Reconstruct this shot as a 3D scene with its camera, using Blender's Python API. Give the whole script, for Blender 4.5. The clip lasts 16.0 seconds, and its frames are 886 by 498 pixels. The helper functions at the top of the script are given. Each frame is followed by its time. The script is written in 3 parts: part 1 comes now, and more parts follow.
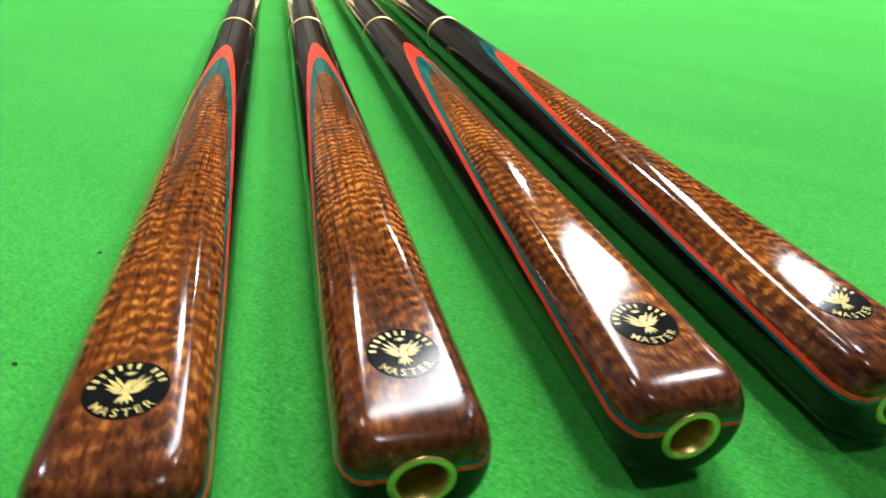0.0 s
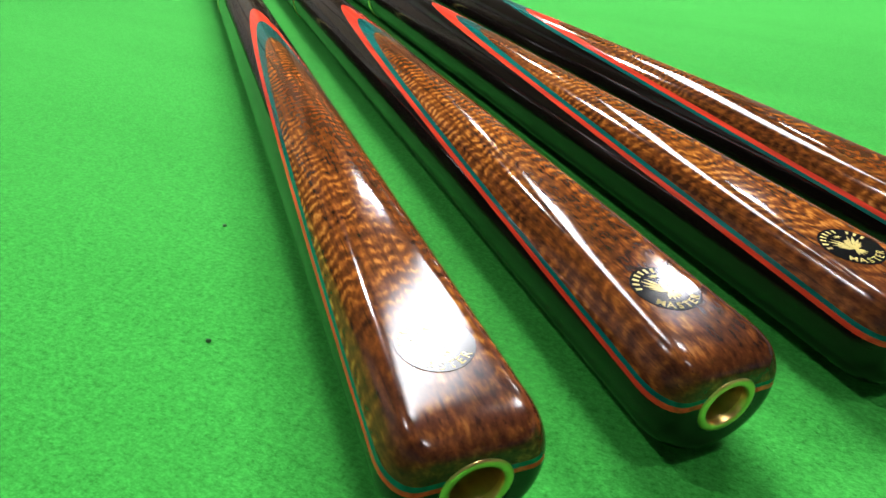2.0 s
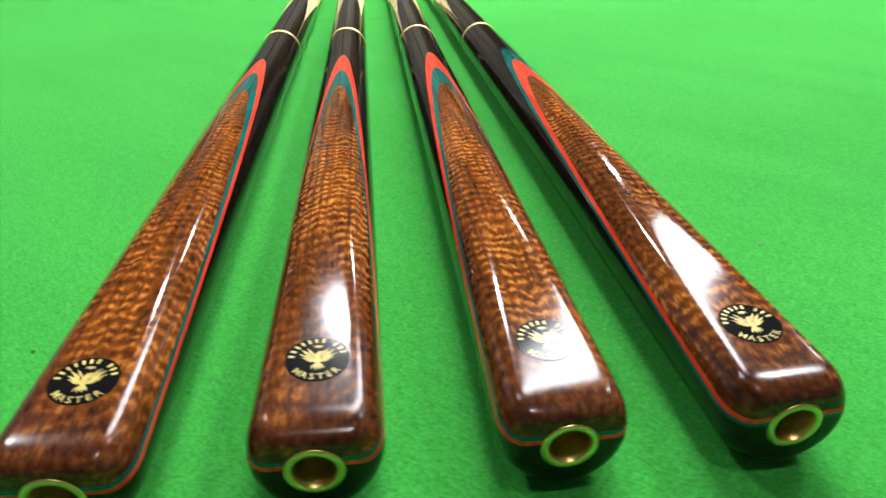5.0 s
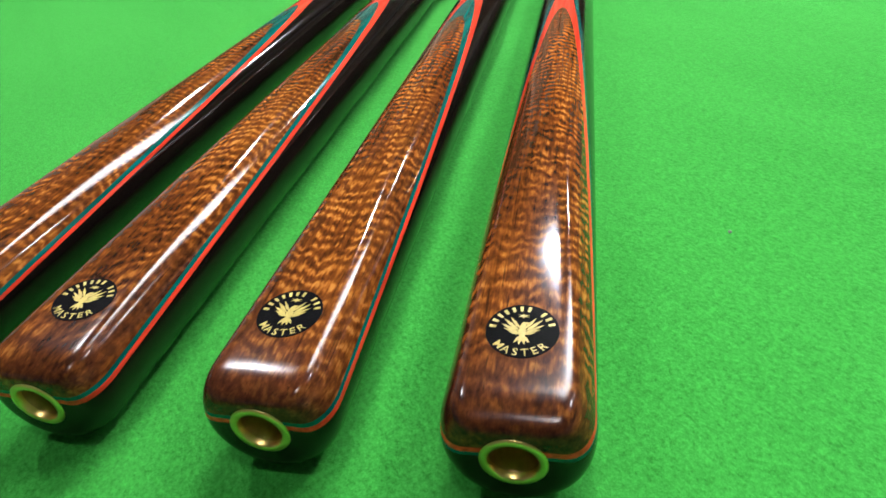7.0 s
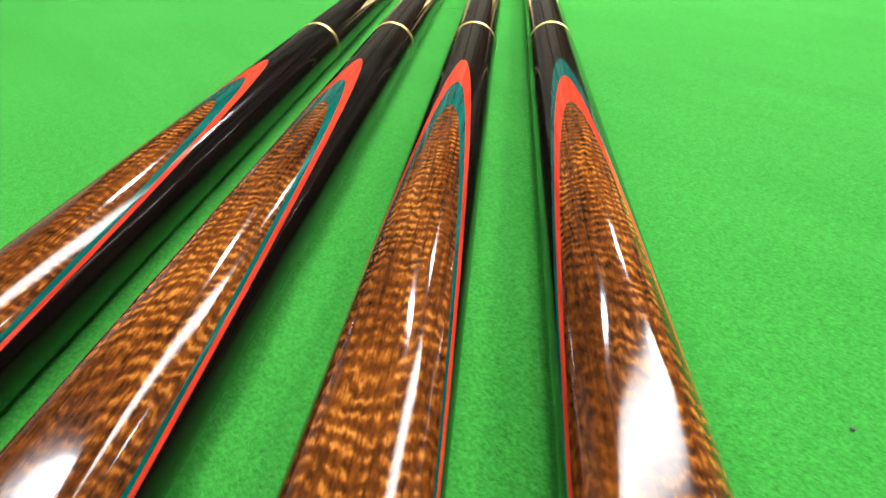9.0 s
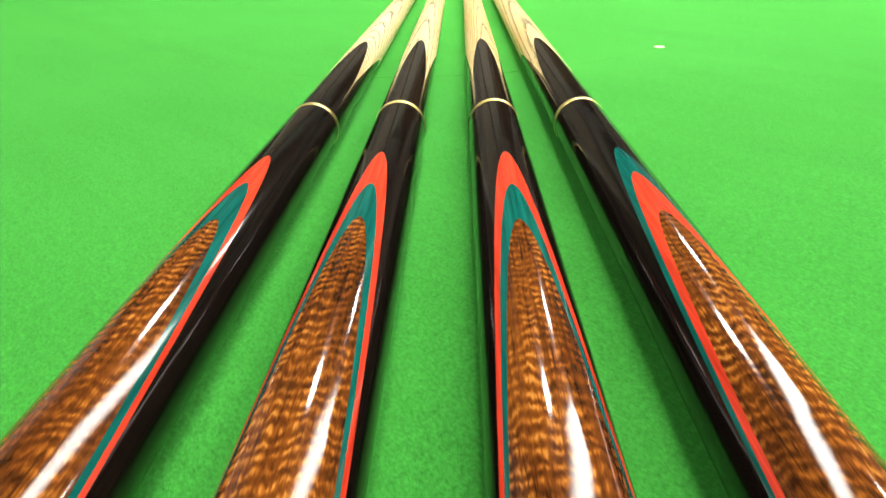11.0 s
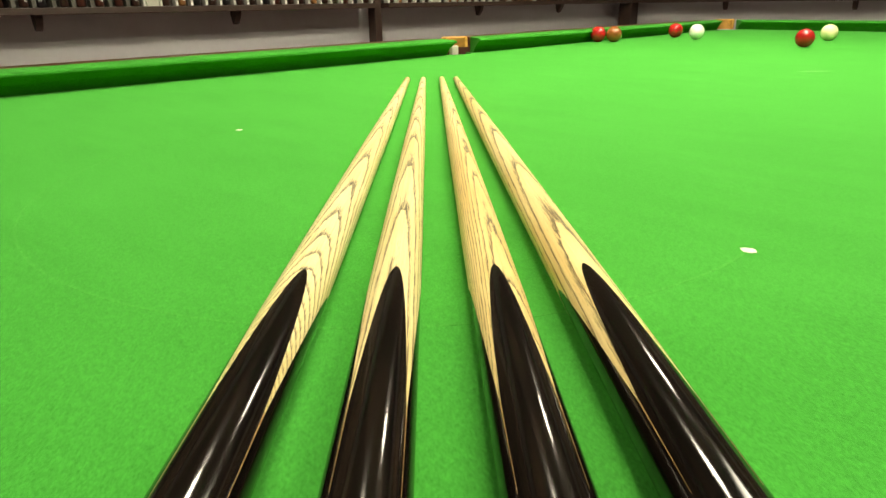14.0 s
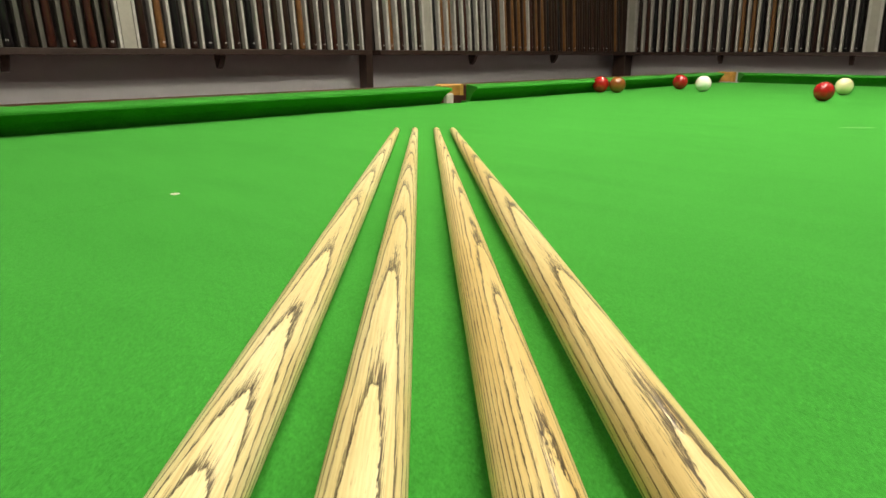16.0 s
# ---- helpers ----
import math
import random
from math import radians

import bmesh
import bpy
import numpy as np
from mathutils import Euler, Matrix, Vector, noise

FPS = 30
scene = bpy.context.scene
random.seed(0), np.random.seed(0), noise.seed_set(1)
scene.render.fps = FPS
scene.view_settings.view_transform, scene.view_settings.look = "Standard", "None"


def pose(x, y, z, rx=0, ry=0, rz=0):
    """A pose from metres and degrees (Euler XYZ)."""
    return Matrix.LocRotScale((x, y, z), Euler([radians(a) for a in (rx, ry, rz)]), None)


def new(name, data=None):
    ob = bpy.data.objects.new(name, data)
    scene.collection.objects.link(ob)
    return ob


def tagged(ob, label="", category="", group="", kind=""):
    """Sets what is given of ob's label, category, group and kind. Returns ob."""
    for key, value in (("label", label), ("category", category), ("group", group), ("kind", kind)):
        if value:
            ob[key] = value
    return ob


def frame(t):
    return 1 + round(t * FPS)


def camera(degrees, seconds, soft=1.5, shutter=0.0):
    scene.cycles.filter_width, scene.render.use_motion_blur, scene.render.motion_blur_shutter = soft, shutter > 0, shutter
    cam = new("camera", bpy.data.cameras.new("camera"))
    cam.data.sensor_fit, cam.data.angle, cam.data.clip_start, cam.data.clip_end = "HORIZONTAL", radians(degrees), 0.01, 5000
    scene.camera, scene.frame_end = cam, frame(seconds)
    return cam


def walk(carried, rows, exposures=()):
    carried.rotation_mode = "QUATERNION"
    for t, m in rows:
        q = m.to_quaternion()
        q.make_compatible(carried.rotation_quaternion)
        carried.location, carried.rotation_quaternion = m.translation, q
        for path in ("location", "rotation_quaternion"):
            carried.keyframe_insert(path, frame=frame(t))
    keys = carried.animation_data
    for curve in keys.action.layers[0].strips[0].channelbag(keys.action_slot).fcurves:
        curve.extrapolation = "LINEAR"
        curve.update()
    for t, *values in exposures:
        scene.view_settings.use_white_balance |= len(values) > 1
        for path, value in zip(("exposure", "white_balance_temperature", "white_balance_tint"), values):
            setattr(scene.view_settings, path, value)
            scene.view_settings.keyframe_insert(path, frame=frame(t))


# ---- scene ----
cam = camera(69.74, 16.0, shutter=0.4)
PATH = [
    (0.0, -0.0455, -0.0741, 0.1084, 59.68, -2.37, -13.84),
    (0.5, -0.0706, -0.0615, 0.1139, 58.48, -2.69, -18.44),
    (1.0, -0.0890, -0.0570, 0.1137, 57.53, -2.53, -20.60),
    (1.5, -0.1014, -0.0586, 0.1071, 57.06, -2.47, -20.97),
    (2.0, -0.1109, -0.0566, 0.1005, 57.63, -2.65, -21.89),
    (2.5, -0.1237, -0.0538, 0.1034, 58.83, -2.58, -23.04),
    (3.0, -0.1359, -0.0535, 0.1046, 59.93, -2.08, -24.34),
    (3.5, -0.1267, -0.0573, 0.1125, 60.30, -1.40, -22.13),
    (4.0, -0.0897, -0.0734, 0.1189, 60.55, 0.05, -16.88),
    (4.5, -0.0489, -0.0864, 0.1202, 60.17, 0.91, -11.92),
    (5.0, -0.0095, -0.0907, 0.1229, 58.66, 0.75, -6.69),
    (7.5, 0.0960, -0.0534, 0.1141, 53.64, 6.72, 13.92),
    (8.0, 0.0877, -0.0339, 0.1141, 55.47, 5.66, 14.02),
    (8.5, 0.0724, -0.0185, 0.1160, 56.16, 4.21, 11.36),
    (9.0, 0.0522, -0.0114, 0.1139, 57.39, 1.79, 6.38),
    (9.5, 0.0340, 0.0020, 0.1115, 57.73, 1.42, 3.89),
    (12.0, 0.0006, 0.0891, 0.1296, 63.46, 1.28, 0.17),
    (12.5, -0.0032, 0.1267, 0.1364, 64.29, 1.01, -0.63),
    (13.0, -0.0032, 0.1852, 0.1375, 66.20, 0.91, -1.04),
    (13.5, -0.0022, 0.2277, 0.1379, 67.69, 0.69, -0.92),
    (14.0, -0.0048, 0.2700, 0.1365, 68.79, 0.75, -1.26),
    (14.5, -0.0053, 0.3189, 0.1374, 69.98, 0.54, -1.38),
    (15.0, -0.0055, 0.3654, 0.1344, 71.01, -0.03, -1.68),
    (15.5, -0.0081, 0.4037, 0.1254, 71.89, -0.25, -1.84),
    (16.0, -0.0066, 0.4496, 0.1222, 72.89, -0.17, -1.93),
]
EXPOSURES = [(0.0, 0.11, 5850, 15), (5.0, 0.09, 5850, 15), (7.5, -0.02, 5850, 16), (9.5, 0.0, 6200, 14), (12.0, -0.05, 7200, 12), (13.0, -0.17, 8100, 10), (14.0, -0.45, 7800, 6), (15.0, -0.86, 7300, 8), (16.0, -0.98, 7100, 10)]
walk(cam, [(t, pose(*p)) for t, *p in PATH], EXPOSURES)

# ---- world and light ----
world = bpy.data.worlds.new("room_air")
world.use_nodes = True
scene.world = world
world.node_tree.nodes["Background"].inputs[0].default_value = (0.9, 0.95, 1.0, 1)
world.node_tree.nodes["Background"].inputs[1].default_value = 0.05

# Table axes: origin on the brown spot, u across the table, v towards the far end, z from the cloth.
BROWN = Vector((-0.0272, 0.8169, 0.0))
TURN = -0.7905
TABLE = Matrix.Translation(BROWN) @ Matrix.Rotation(TURN, 4, "Z")
HALF = 0.834
NEAR, FAR = -0.737, 2.832
MID = 0.5 * (NEAR + FAR) - 0.033
FLOOR = -0.85
CEIL = 1.80
RACK_L, RACK_F, GAP = -2.43, 4.70, 0.05
WALL_L, WALL_R, WALL_F, WALL_B = RACK_L - GAP, 3.2, RACK_F + GAP, -3.2


# ---- materials ----
class Mat:
    """A small wrapper round a node material."""

    def __init__(self, name, rough=0.5, metal=0.0, colour=(0.5, 0.5, 0.5), coat=0.0, spec=0.5):
        self.m = bpy.data.materials.new(name)
        self.m.use_nodes = True
        self.t = self.m.node_tree
        self.b = self.t.nodes["Principled BSDF"]
        self.b.inputs["Base Color"].default_value = (*colour, 1)
        self.b.inputs["Roughness"].default_value = rough
        self.b.inputs["Metallic"].default_value = metal
        self.b.inputs["Coat Weight"].default_value = coat
        self.b.inputs["Coat Roughness"].default_value = 0.10
        self.b.inputs["Coat IOR"].default_value = 1.35
        self.b.inputs["Specular IOR Level"].default_value = spec

    def n(self, kind, **sets):
        node = self.t.nodes.new(kind)
        for k, v in sets.items():
            node.inputs[k.replace("_", " ")].default_value = v
        return node

    def link(self, a, b):
        self.t.links.new(a, b)

    def coords(self, scale=(1, 1, 1), shift=True):
        tc = self.t.nodes.new("ShaderNodeTexCoord")
        mp = self.t.nodes.new("ShaderNodeMapping")
        mp.inputs["Scale"].default_value = scale
        self.link(tc.outputs["Object"], mp.inputs["Vector"])
        if shift:
            oi = self.t.nodes.new("ShaderNodeObjectInfo")
            mul = self.math("MULTIPLY", oi.outputs["Random"], 37.0)
            self.link(mul, mp.inputs["Location"])
        return mp.outputs["Vector"]

    def math(self, op, a, b=0.0, c=0.0):
        node = self.t.nodes.new("ShaderNodeMath")
        node.operation = op
        for i, x in enumerate((a, b, c)):
            if isinstance(x, (int, float)):
                node.inputs[i].default_value = x
            else:
                self.link(x, node.inputs[i])
        return node.outputs[0]

    def noise(self, vec, scale, detail=4.0, rough=0.55, distort=0.0):
        node = self.n("ShaderNodeTexNoise", Scale=scale, Detail=detail, Roughness=rough, Distortion=distort)
        self.link(vec, node.inputs["Vector"])
        return node.outputs["Fac"]

    def ramp(self, fac, stops):
        node = self.t.nodes.new("ShaderNodeValToRGB")
        el = node.color_ramp.elements
        while len(el) < len(stops):
            el.new(0.5)
        for e, (pos, col) in zip(el, stops):
            e.position = pos
            e.color = (*col, 1) if len(col) == 3 else col
        self.link(fac, node.inputs[0])
        return node.outputs[0]

    def mix(self, fac, a, b, mode="MIX"):
        node = self.t.nodes.new("ShaderNodeMix")
        node.data_type = "RGBA"
        node.blend_type = mode
        for sock, x in ((node.inputs[0], fac), (node.inputs[6], a), (node.inputs[7], b)):
            if isinstance(x, (int, float)):
                sock.default_value = x
            elif isinstance(x, tuple):
                sock.default_value = (*x, 1)
            else:
                self.link(x, sock)
        return node.outputs[2]

    def bump(self, height, strength, distance):
        node = self.n("ShaderNodeBump", Strength=strength, Distance=distance)
        self.link(height, node.inputs["Height"])
        self.link(node.outputs["Normal"], self.b.inputs["Normal"])

    def coat_waves(self):
        """The slight unevenness of hand-rubbed lacquer."""
        node = self.n("ShaderNodeBump", Strength=0.35, Distance=0.0003)
        self.link(self.noise(self.coords((70, 40, 70)), 1.0, 2), node.inputs["Height"])
        self.link(node.outputs["Normal"], self.b.inputs["Coat Normal"])

    def colour(self, out):
        self.link(out, self.b.inputs["Base Color"])

    def rough(self, out):
        self.link(out, self.b.inputs["Roughness"])


def grey_noise(name, colour, rough, scale, amount=0.25, metal=0.0, coat=0.0, bump=0.0, detail=5.0):
    """A plain surface with mottling at two scales."""
    k = Mat(name, rough, metal, colour, coat)
    v = k.coords()
    a = k.noise(v, scale, detail)
    b = k.noise(v, scale * 9, 3)
    f = k.math("ADD", k.math("MULTIPLY", a, 0.65), k.math("MULTIPLY", b, 0.35))
    lo = tuple(c * (1 - amount) for c in colour)
    hi = tuple(min(1, c * (1 + amount)) for c in colour)
    k.colour(k.ramp(f, [(0.3, lo), (0.7, hi)]))
    k.rough(k.math("MULTIPLY_ADD", a, 0.15, rough - 0.07))
    if bump:
        k.bump(b, 0.5, bump)
    return k.m


def cloth_material(name, lo, hi):
    """Napped wool cloth: short fibres over a soft mottle, with a few pale flecks."""
    k = Mat(name, 0.95, 0, (0.03, 0.34, 0.035), spec=0.05)
    v = k.coords(shift=False)
    fine = k.noise(v, 2000, 3, 0.75)
    fleck = k.noise(k.coords((700, 900, 700), shift=False), 1.0, 3, 0.7)
    mott = k.noise(v, 260, 3, 0.6)
    broad = k.noise(v, 5, 4)
    nap = k.noise(k.coords((4, 26, 4), shift=False), 1.0, 3, 0.6)
    f = k.math("MULTIPLY", fine, 0.28)
    f = k.math("MULTIPLY_ADD", fleck, 0.42, f)
    f = k.math("MULTIPLY_ADD", mott, 0.14, f)
    f = k.math("MULTIPLY_ADD", broad, 0.08, f)
    f = k.math("MULTIPLY_ADD", nap, 0.08, f)
    col = k.ramp(f, [(0.40, lo), (0.60, hi)])
    lint = k.ramp(k.noise(v, 700, 2, 0.6), [(0.70, (0, 0, 0)), (0.76, (0.5, 0.5, 0.5))])
    k.colour(k.mix(lint, col, tuple(min(1, c * 1.35 + 0.02) for c in hi)))
    k.b.inputs["Sheen Weight"].default_value = 0.2
    k.b.inputs["Sheen Roughness"].default_value = 0.4
    k.b.inputs["Sheen Tint"].default_value = (0.4, 1.0, 0.4, 1)
    k.bump(f, 0.8, 0.0006)
    return k.m


def figured_wood(lean, bend, red):
    """Lacquered figured veneer: rows of fine orange ripples over red-brown, chopped by the grain, with calm and speckled zones."""
    k = Mat("figured_wood", 0.5, 0, coat=1.0, spec=0.0)
    tc = k.t.nodes.new("ShaderNodeTexCoord")
    sep = k.t.nodes.new("ShaderNodeSeparateXYZ")
    k.link(tc.outputs["Object"], sep.inputs[0])
    x, y, z = sep.outputs[0], sep.outputs[1], sep.outputs[2]
    warp = k.noise(k.coords((45, 26, 45)), 1.0, 3, 0.5)
    small = k.noise(k.coords((290, 100, 290)), 1.0, 3, 0.65)
    # the rows run across the panel, crowd together towards its tip and bend along a middle line
    mid = k.math("ABSOLUTE", k.math("MULTIPLY_ADD", k.noise(k.coords((6, 12, 6)), 1.0, 2), 0.008, k.math("ADD", x, -0.004)))
    turns = k.math("MULTIPLY_ADD", k.math("MULTIPLY", y, y), 200.0, k.math("MULTIPLY", y, 195.0))
    turns = k.math("MULTIPLY_ADD", x, lean, turns)
    turns = k.math("MULTIPLY_ADD", mid, bend, turns)
    turns = k.math("MULTIPLY_ADD", warp, 4.0, turns)
    turns = k.math("MULTIPLY_ADD", small, 2.1, turns)
    wave = k.math("MULTIPLY_ADD", k.math("SINE", k.math("MULTIPLY", turns, 2 * math.pi)), 0.5, 0.5)
    wave = k.math("POWER", wave, 1.5)
    chop = k.ramp(k.noise(k.coords((780, 34, 780)), 1.0, 3, 0.6), [(0.38, (0.15, 0.15, 0.15)), (0.56, (1, 1, 1))])
    zone = k.ramp(k.noise(k.coords((95, 16, 95)), 1.0, 2, 0.5), [(0.38, (0.32, 0.32, 0.32)), (0.55, (1, 1, 1))])
    ripple = k.math("MULTIPLY", k.math("MULTIPLY", wave, chop), zone)
    speck = k.noise(k.coords((620, 250, 620)), 1.0, 3, 0.65)
    grain = k.noise(k.coords((900, 18, 900)), 1.0, 3, 0.65)
    broad = k.noise(k.coords((70, 14, 70)), 1.0, 3)
    f = k.math("MULTIPLY", ripple, 0.31)
    f = k.math("MULTIPLY_ADD", speck, 0.39, f)
    f = k.math("MULTIPLY_ADD", grain, 0.26, f)
    f = k.math("MULTIPLY_ADD", broad, 0.34, f)
    col = k.ramp(f, [(0.40, (0.033, 0.010, 0.003)), (0.51, (0.110, 0.031, 0.006)), (0.61, (0.20, 0.060, 0.009)),
                     (0.72, (0.35, 0.118, 0.015)), (0.86, (0.58, 0.240, 0.042))])
    # redder, closer wood where the flat and rounded end cut deeper; its dark is partly the end's shade
    deep = k.ramp(k.math("MULTIPLY_ADD", broad, 0.35, k.math("MULTIPLY", y, 9.0)), [(0.22, (1, 1, 1)), (0.34, (0.55, 0.55, 0.55)), (0.58, (0, 0, 0))])
    tight = k.ramp(k.math("MULTIPLY_ADD", speck, 0.6, k.math("MULTIPLY", broad, 0.4)), [(0.38, (0.020, 0.006, 0.004)), (0.52, (0.058, 0.016, 0.007)), (0.68, (0.15, 0.045, 0.014))])
    col = k.mix(k.math("MULTIPLY", deep, red), col, tight)
    pore = k.ramp(k.noise(k.coords((1500, 55, 1500)), 1.0, 2, 0.6), [(0.62, (0, 0, 0)), (0.70, (0.7, 0.7, 0.7))])
    col = k.mix(pore, col, (0.020, 0.008, 0.004))
    knot = k.ramp(k.noise(k.coords((75, 38, 75)), 1.0, 2, 0.5), [(0.70, (0, 0, 0)), (0.78, (0.8, 0.8, 0.8))])
    k.colour(k.mix(knot, col, (0.022, 0.008, 0.004)))
    k.coat_waves()
    # the lacquer is rubbed duller towards the handled end
    dull = k.ramp(k.math("MULTIPLY_ADD", broad, 0.3, k.math("MULTIPLY", y, 8.0)), [(0.18, (0.18, 0.18, 0.18)), (0.38, (0.12, 0.12, 0.12)), (0.60, (0.085, 0.085, 0.085))])
    k.link(dull, k.b.inputs["Coat Roughness"])
    return k.m


def ebony():
    """Polished black wood with faint brown growth rings along it."""
    k = Mat("ebony", 0.5, 0, coat=1.0, spec=0.0)
    tc = k.t.nodes.new("ShaderNodeTexCoord")
    sep = k.t.nodes.new("ShaderNodeSeparateXYZ")
    k.link(tc.outputs["Object"], sep.inputs[0])
    wob = k.noise(k.coords((50, 9, 50)), 1.0, 3)
    fine = k.noise(k.coords((500, 12, 500)), 1.0, 3, 0.6)
    v = k.math("MULTIPLY_ADD", sep.outputs[1], -0.022, sep.outputs[2])
    v = k.math("MULTIPLY_ADD", wob, 0.004, v)
    ring = k.math("FRACT", k.math("MULTIPLY", v, 1 / 0.0016))
    f = k.math("MULTIPLY_ADD", k.ramp(ring, [(0.0, (0.2, 0.2, 0.2)), (0.3, (1, 1, 1)), (0.8, (0.1, 0.1, 0.1)), (1.0, (0.2, 0.2, 0.2))]), 0.16, k.math("MULTIPLY", fine, 0.85))
    k.colour(k.ramp(f, [(0.35, (0.003, 0.0022, 0.002)), (0.60, (0.009, 0.006, 0.0045)), (0.85, (0.022, 0.013, 0.008))]))
    k.coat_waves()
    return k.m


def dyed_veneer(name, colour):
    k = Mat(name, 0.5, 0, colour, coat=1.0, spec=0.0)
    v = k.coords((700, 25, 700))
    f = k.noise(v, 1.0, 3, 0.6)
    k.colour(k.ramp(f, [(0.3, tuple(c * 0.6 for c in colour)), (0.7, tuple(min(1, c * 1.3) for c in colour))]))
    return k.m


def ash_wood(tilt, run_out, bow, ring, apex, seed, tan):
    """Ash with dark growth rings: they run along the sides and arch over the top, each arch feathering out towards the tip."""
    k = Mat("ash", 0.42, 0, coat=0.3, spec=0.2)
    k.b.inputs["Coat Roughness"].default_value = 0.16
    rng = random.Random(seed)
    tc = k.t.nodes.new("ShaderNodeTexCoord")
    mp = k.t.nodes.new("ShaderNodeMapping")
    mp.inputs["Location"].default_value = (rng.random(), rng.random(), rng.random())
    k.link(tc.outputs["Object"], mp.inputs["Vector"])
    sep = k.t.nodes.new("ShaderNodeSeparateXYZ")
    k.link(tc.outputs["Object"], sep.inputs[0])
    x, y, z = sep.outputs[0], sep.outputs[1], sep.outputs[2]

    def grain(across, along, detail=3, rough=0.65):
        m2 = k.t.nodes.new("ShaderNodeMapping")
        m2.inputs["Scale"].default_value = (across, along, across)
        k.link(mp.outputs["Vector"], m2.inputs["Vector"])
        return k.noise(m2.outputs["Vector"], 1.0, detail, rough)

    wob = grain(45, 9)
    jag = grain(700, 330)
    soft = grain(900, 30)
    # depth below the ring that arches over at apex; the run-out eases off along the shaft
    top = cue_radius(apex) * math.sqrt(1 + tilt * tilt)
    ease = lambda t: run_out * t - bow * 0.07 * math.exp(-(t - 0.655) / 0.07)
    v = k.math("MULTIPLY_ADD", x, -tilt, k.math("MULTIPLY", z, -1.0))
    v = k.math("MULTIPLY_ADD", y, run_out, v)
    curve = k.math("EXPONENT", k.math("MULTIPLY", k.math("ADD", y, -0.655), -1 / 0.07))
    v = k.math("MULTIPLY_ADD", curve, -bow * 0.07, v)
    v = k.math("ADD", v, top - ease(apex) - 0.0015)
    v = k.math("MULTIPLY_ADD", wob, 0.0020, v)
    v = k.math("MULTIPLY_ADD", soft, 0.0006, v)
    v = k.math("MULTIPLY_ADD", jag, 0.0005, v)
    g = k.math("FRACT", k.math("MULTIPLY", v, 1 / ring))
    thin = 0.00012 / ring
    core = k.ramp(g, [(0.0, (0, 0, 0)), (0.3 * thin, (1, 1, 1)), (thin, (1, 1, 1)), (1.5 * thin, (0, 0, 0))])
    dash = k.ramp(grain(1300, 95), [(0.44, (0.0, 0.0, 0.0)), (0.52, (1, 1, 1))])
    tail = k.ramp(g, [(0.0, (0, 0, 0)), (0.03, (1, 1, 1)), (0.20, (0.66, 0.66, 0.66)), (0.62, (0, 0, 0))])
    feather = k.math("MULTIPLY", k.math("ADD", grain(3000, 45), k.math("MULTIPLY_ADD", tail, 0.42, -0.745)), 9.0)
    feather = k.math("MULTIPLY", k.math("MAXIMUM", k.math("MINIMUM", feather, 1.0), 0.0), k.math("MINIMUM", k.math("MULTIPLY", tail, 8.0), 0.9))
    fac = k.math("MAXIMUM", k.math("MULTIPLY", core, dash), feather)
    tone = grain(14, 4)
    pale, deep = ((0.80, 0.67, 0.31), (0.92, 0.83, 0.48)) if not tan else ((0.76, 0.58, 0.24), (0.89, 0.75, 0.38))
    ground = k.ramp(tone, [(0.35, pale), (0.65, deep)])
    ground = k.mix(k.ramp(grain(1000, 14), [(0.40, (0, 0, 0)), (0.75, (0.45, 0.45, 0.45))]), ground, (0.54, 0.33, 0.10))
    pore = k.ramp(grain(2600, 120, 2), [(0.60, (0, 0, 0)), (0.72, (0.5, 0.5, 0.5))])
    ground = k.mix(pore, ground, (0.38, 0.22, 0.08))
    ground = k.mix(k.math("MULTIPLY", tail, 0.28), ground, (0.52, 0.31, 0.085))
    k.colour(k.mix(k.math("MULTIPLY", fac, 0.95), ground, (0.022, 0.011, 0.005)))
    return k.m


def glow(name, colour, strength):
    k = Mat(name, 0.6, 0, colour)
    k.b.inputs["Emission Color"].default_value = (*colour, 1)
    k.b.inputs["Emission Strength"].default_value = strength
    return k.m


M_CLOTH = cloth_material("baize", (0.025, 0.205, 0.022), (0.066, 0.41, 0.060))
# bed baize made darker: part of the undercut nose's shade sits in this colour
M_CUSHION_SHADED = cloth_material("cushion_baize_shaded", (0.014, 0.130, 0.013), (0.048, 0.34, 0.040))
M_WOODS = [figured_wood(*a) for a in ((-40, 15, 0.8), (-55, -30, 0.6), (15, -60, 0.9), (40, -20, 0.7))]
M_EBONY = ebony()
M_RED = dyed_veneer("red_veneer", (0.72, 0.055, 0.022))
M_GREEN = dyed_veneer("green_veneer", (0.003, 0.110, 0.090))
M_BRASS = grey_noise("brass", (0.82, 0.58, 0.20), 0.34, 60, 0.12, metal=1.0)
M_BORE = grey_noise("bore_brass", (0.62, 0.38, 0.15), 0.4, 60, 0.3, metal=1.0)
M_RING = grey_noise("ring_brass", (0.90, 0.66, 0.25), 0.30, 90, 0.15, metal=1.0)
M_SPLICE = grey_noise("splice_glue", (0.45, 0.27, 0.10), 0.4, 200, 0.3, coat=0.8)
M_BADGE = Mat("badge_black", 0.5, 0, (0.006, 0.006, 0.007), coat=1.0, spec=0.0).m
M_GOLD = grey_noise("badge_gold", (0.50, 0.39, 0.08), 0.45, 900, 0.3, coat=0.8)
M_LEATHER_TIP = grey_noise("tip_leather", (0.20, 0.12, 0.07), 0.8, 300, 0.3)
M_WALL = grey_noise("wall_paint", (0.70, 0.70, 0.71), 0.85, 3, 0.06, bump=0.0005)
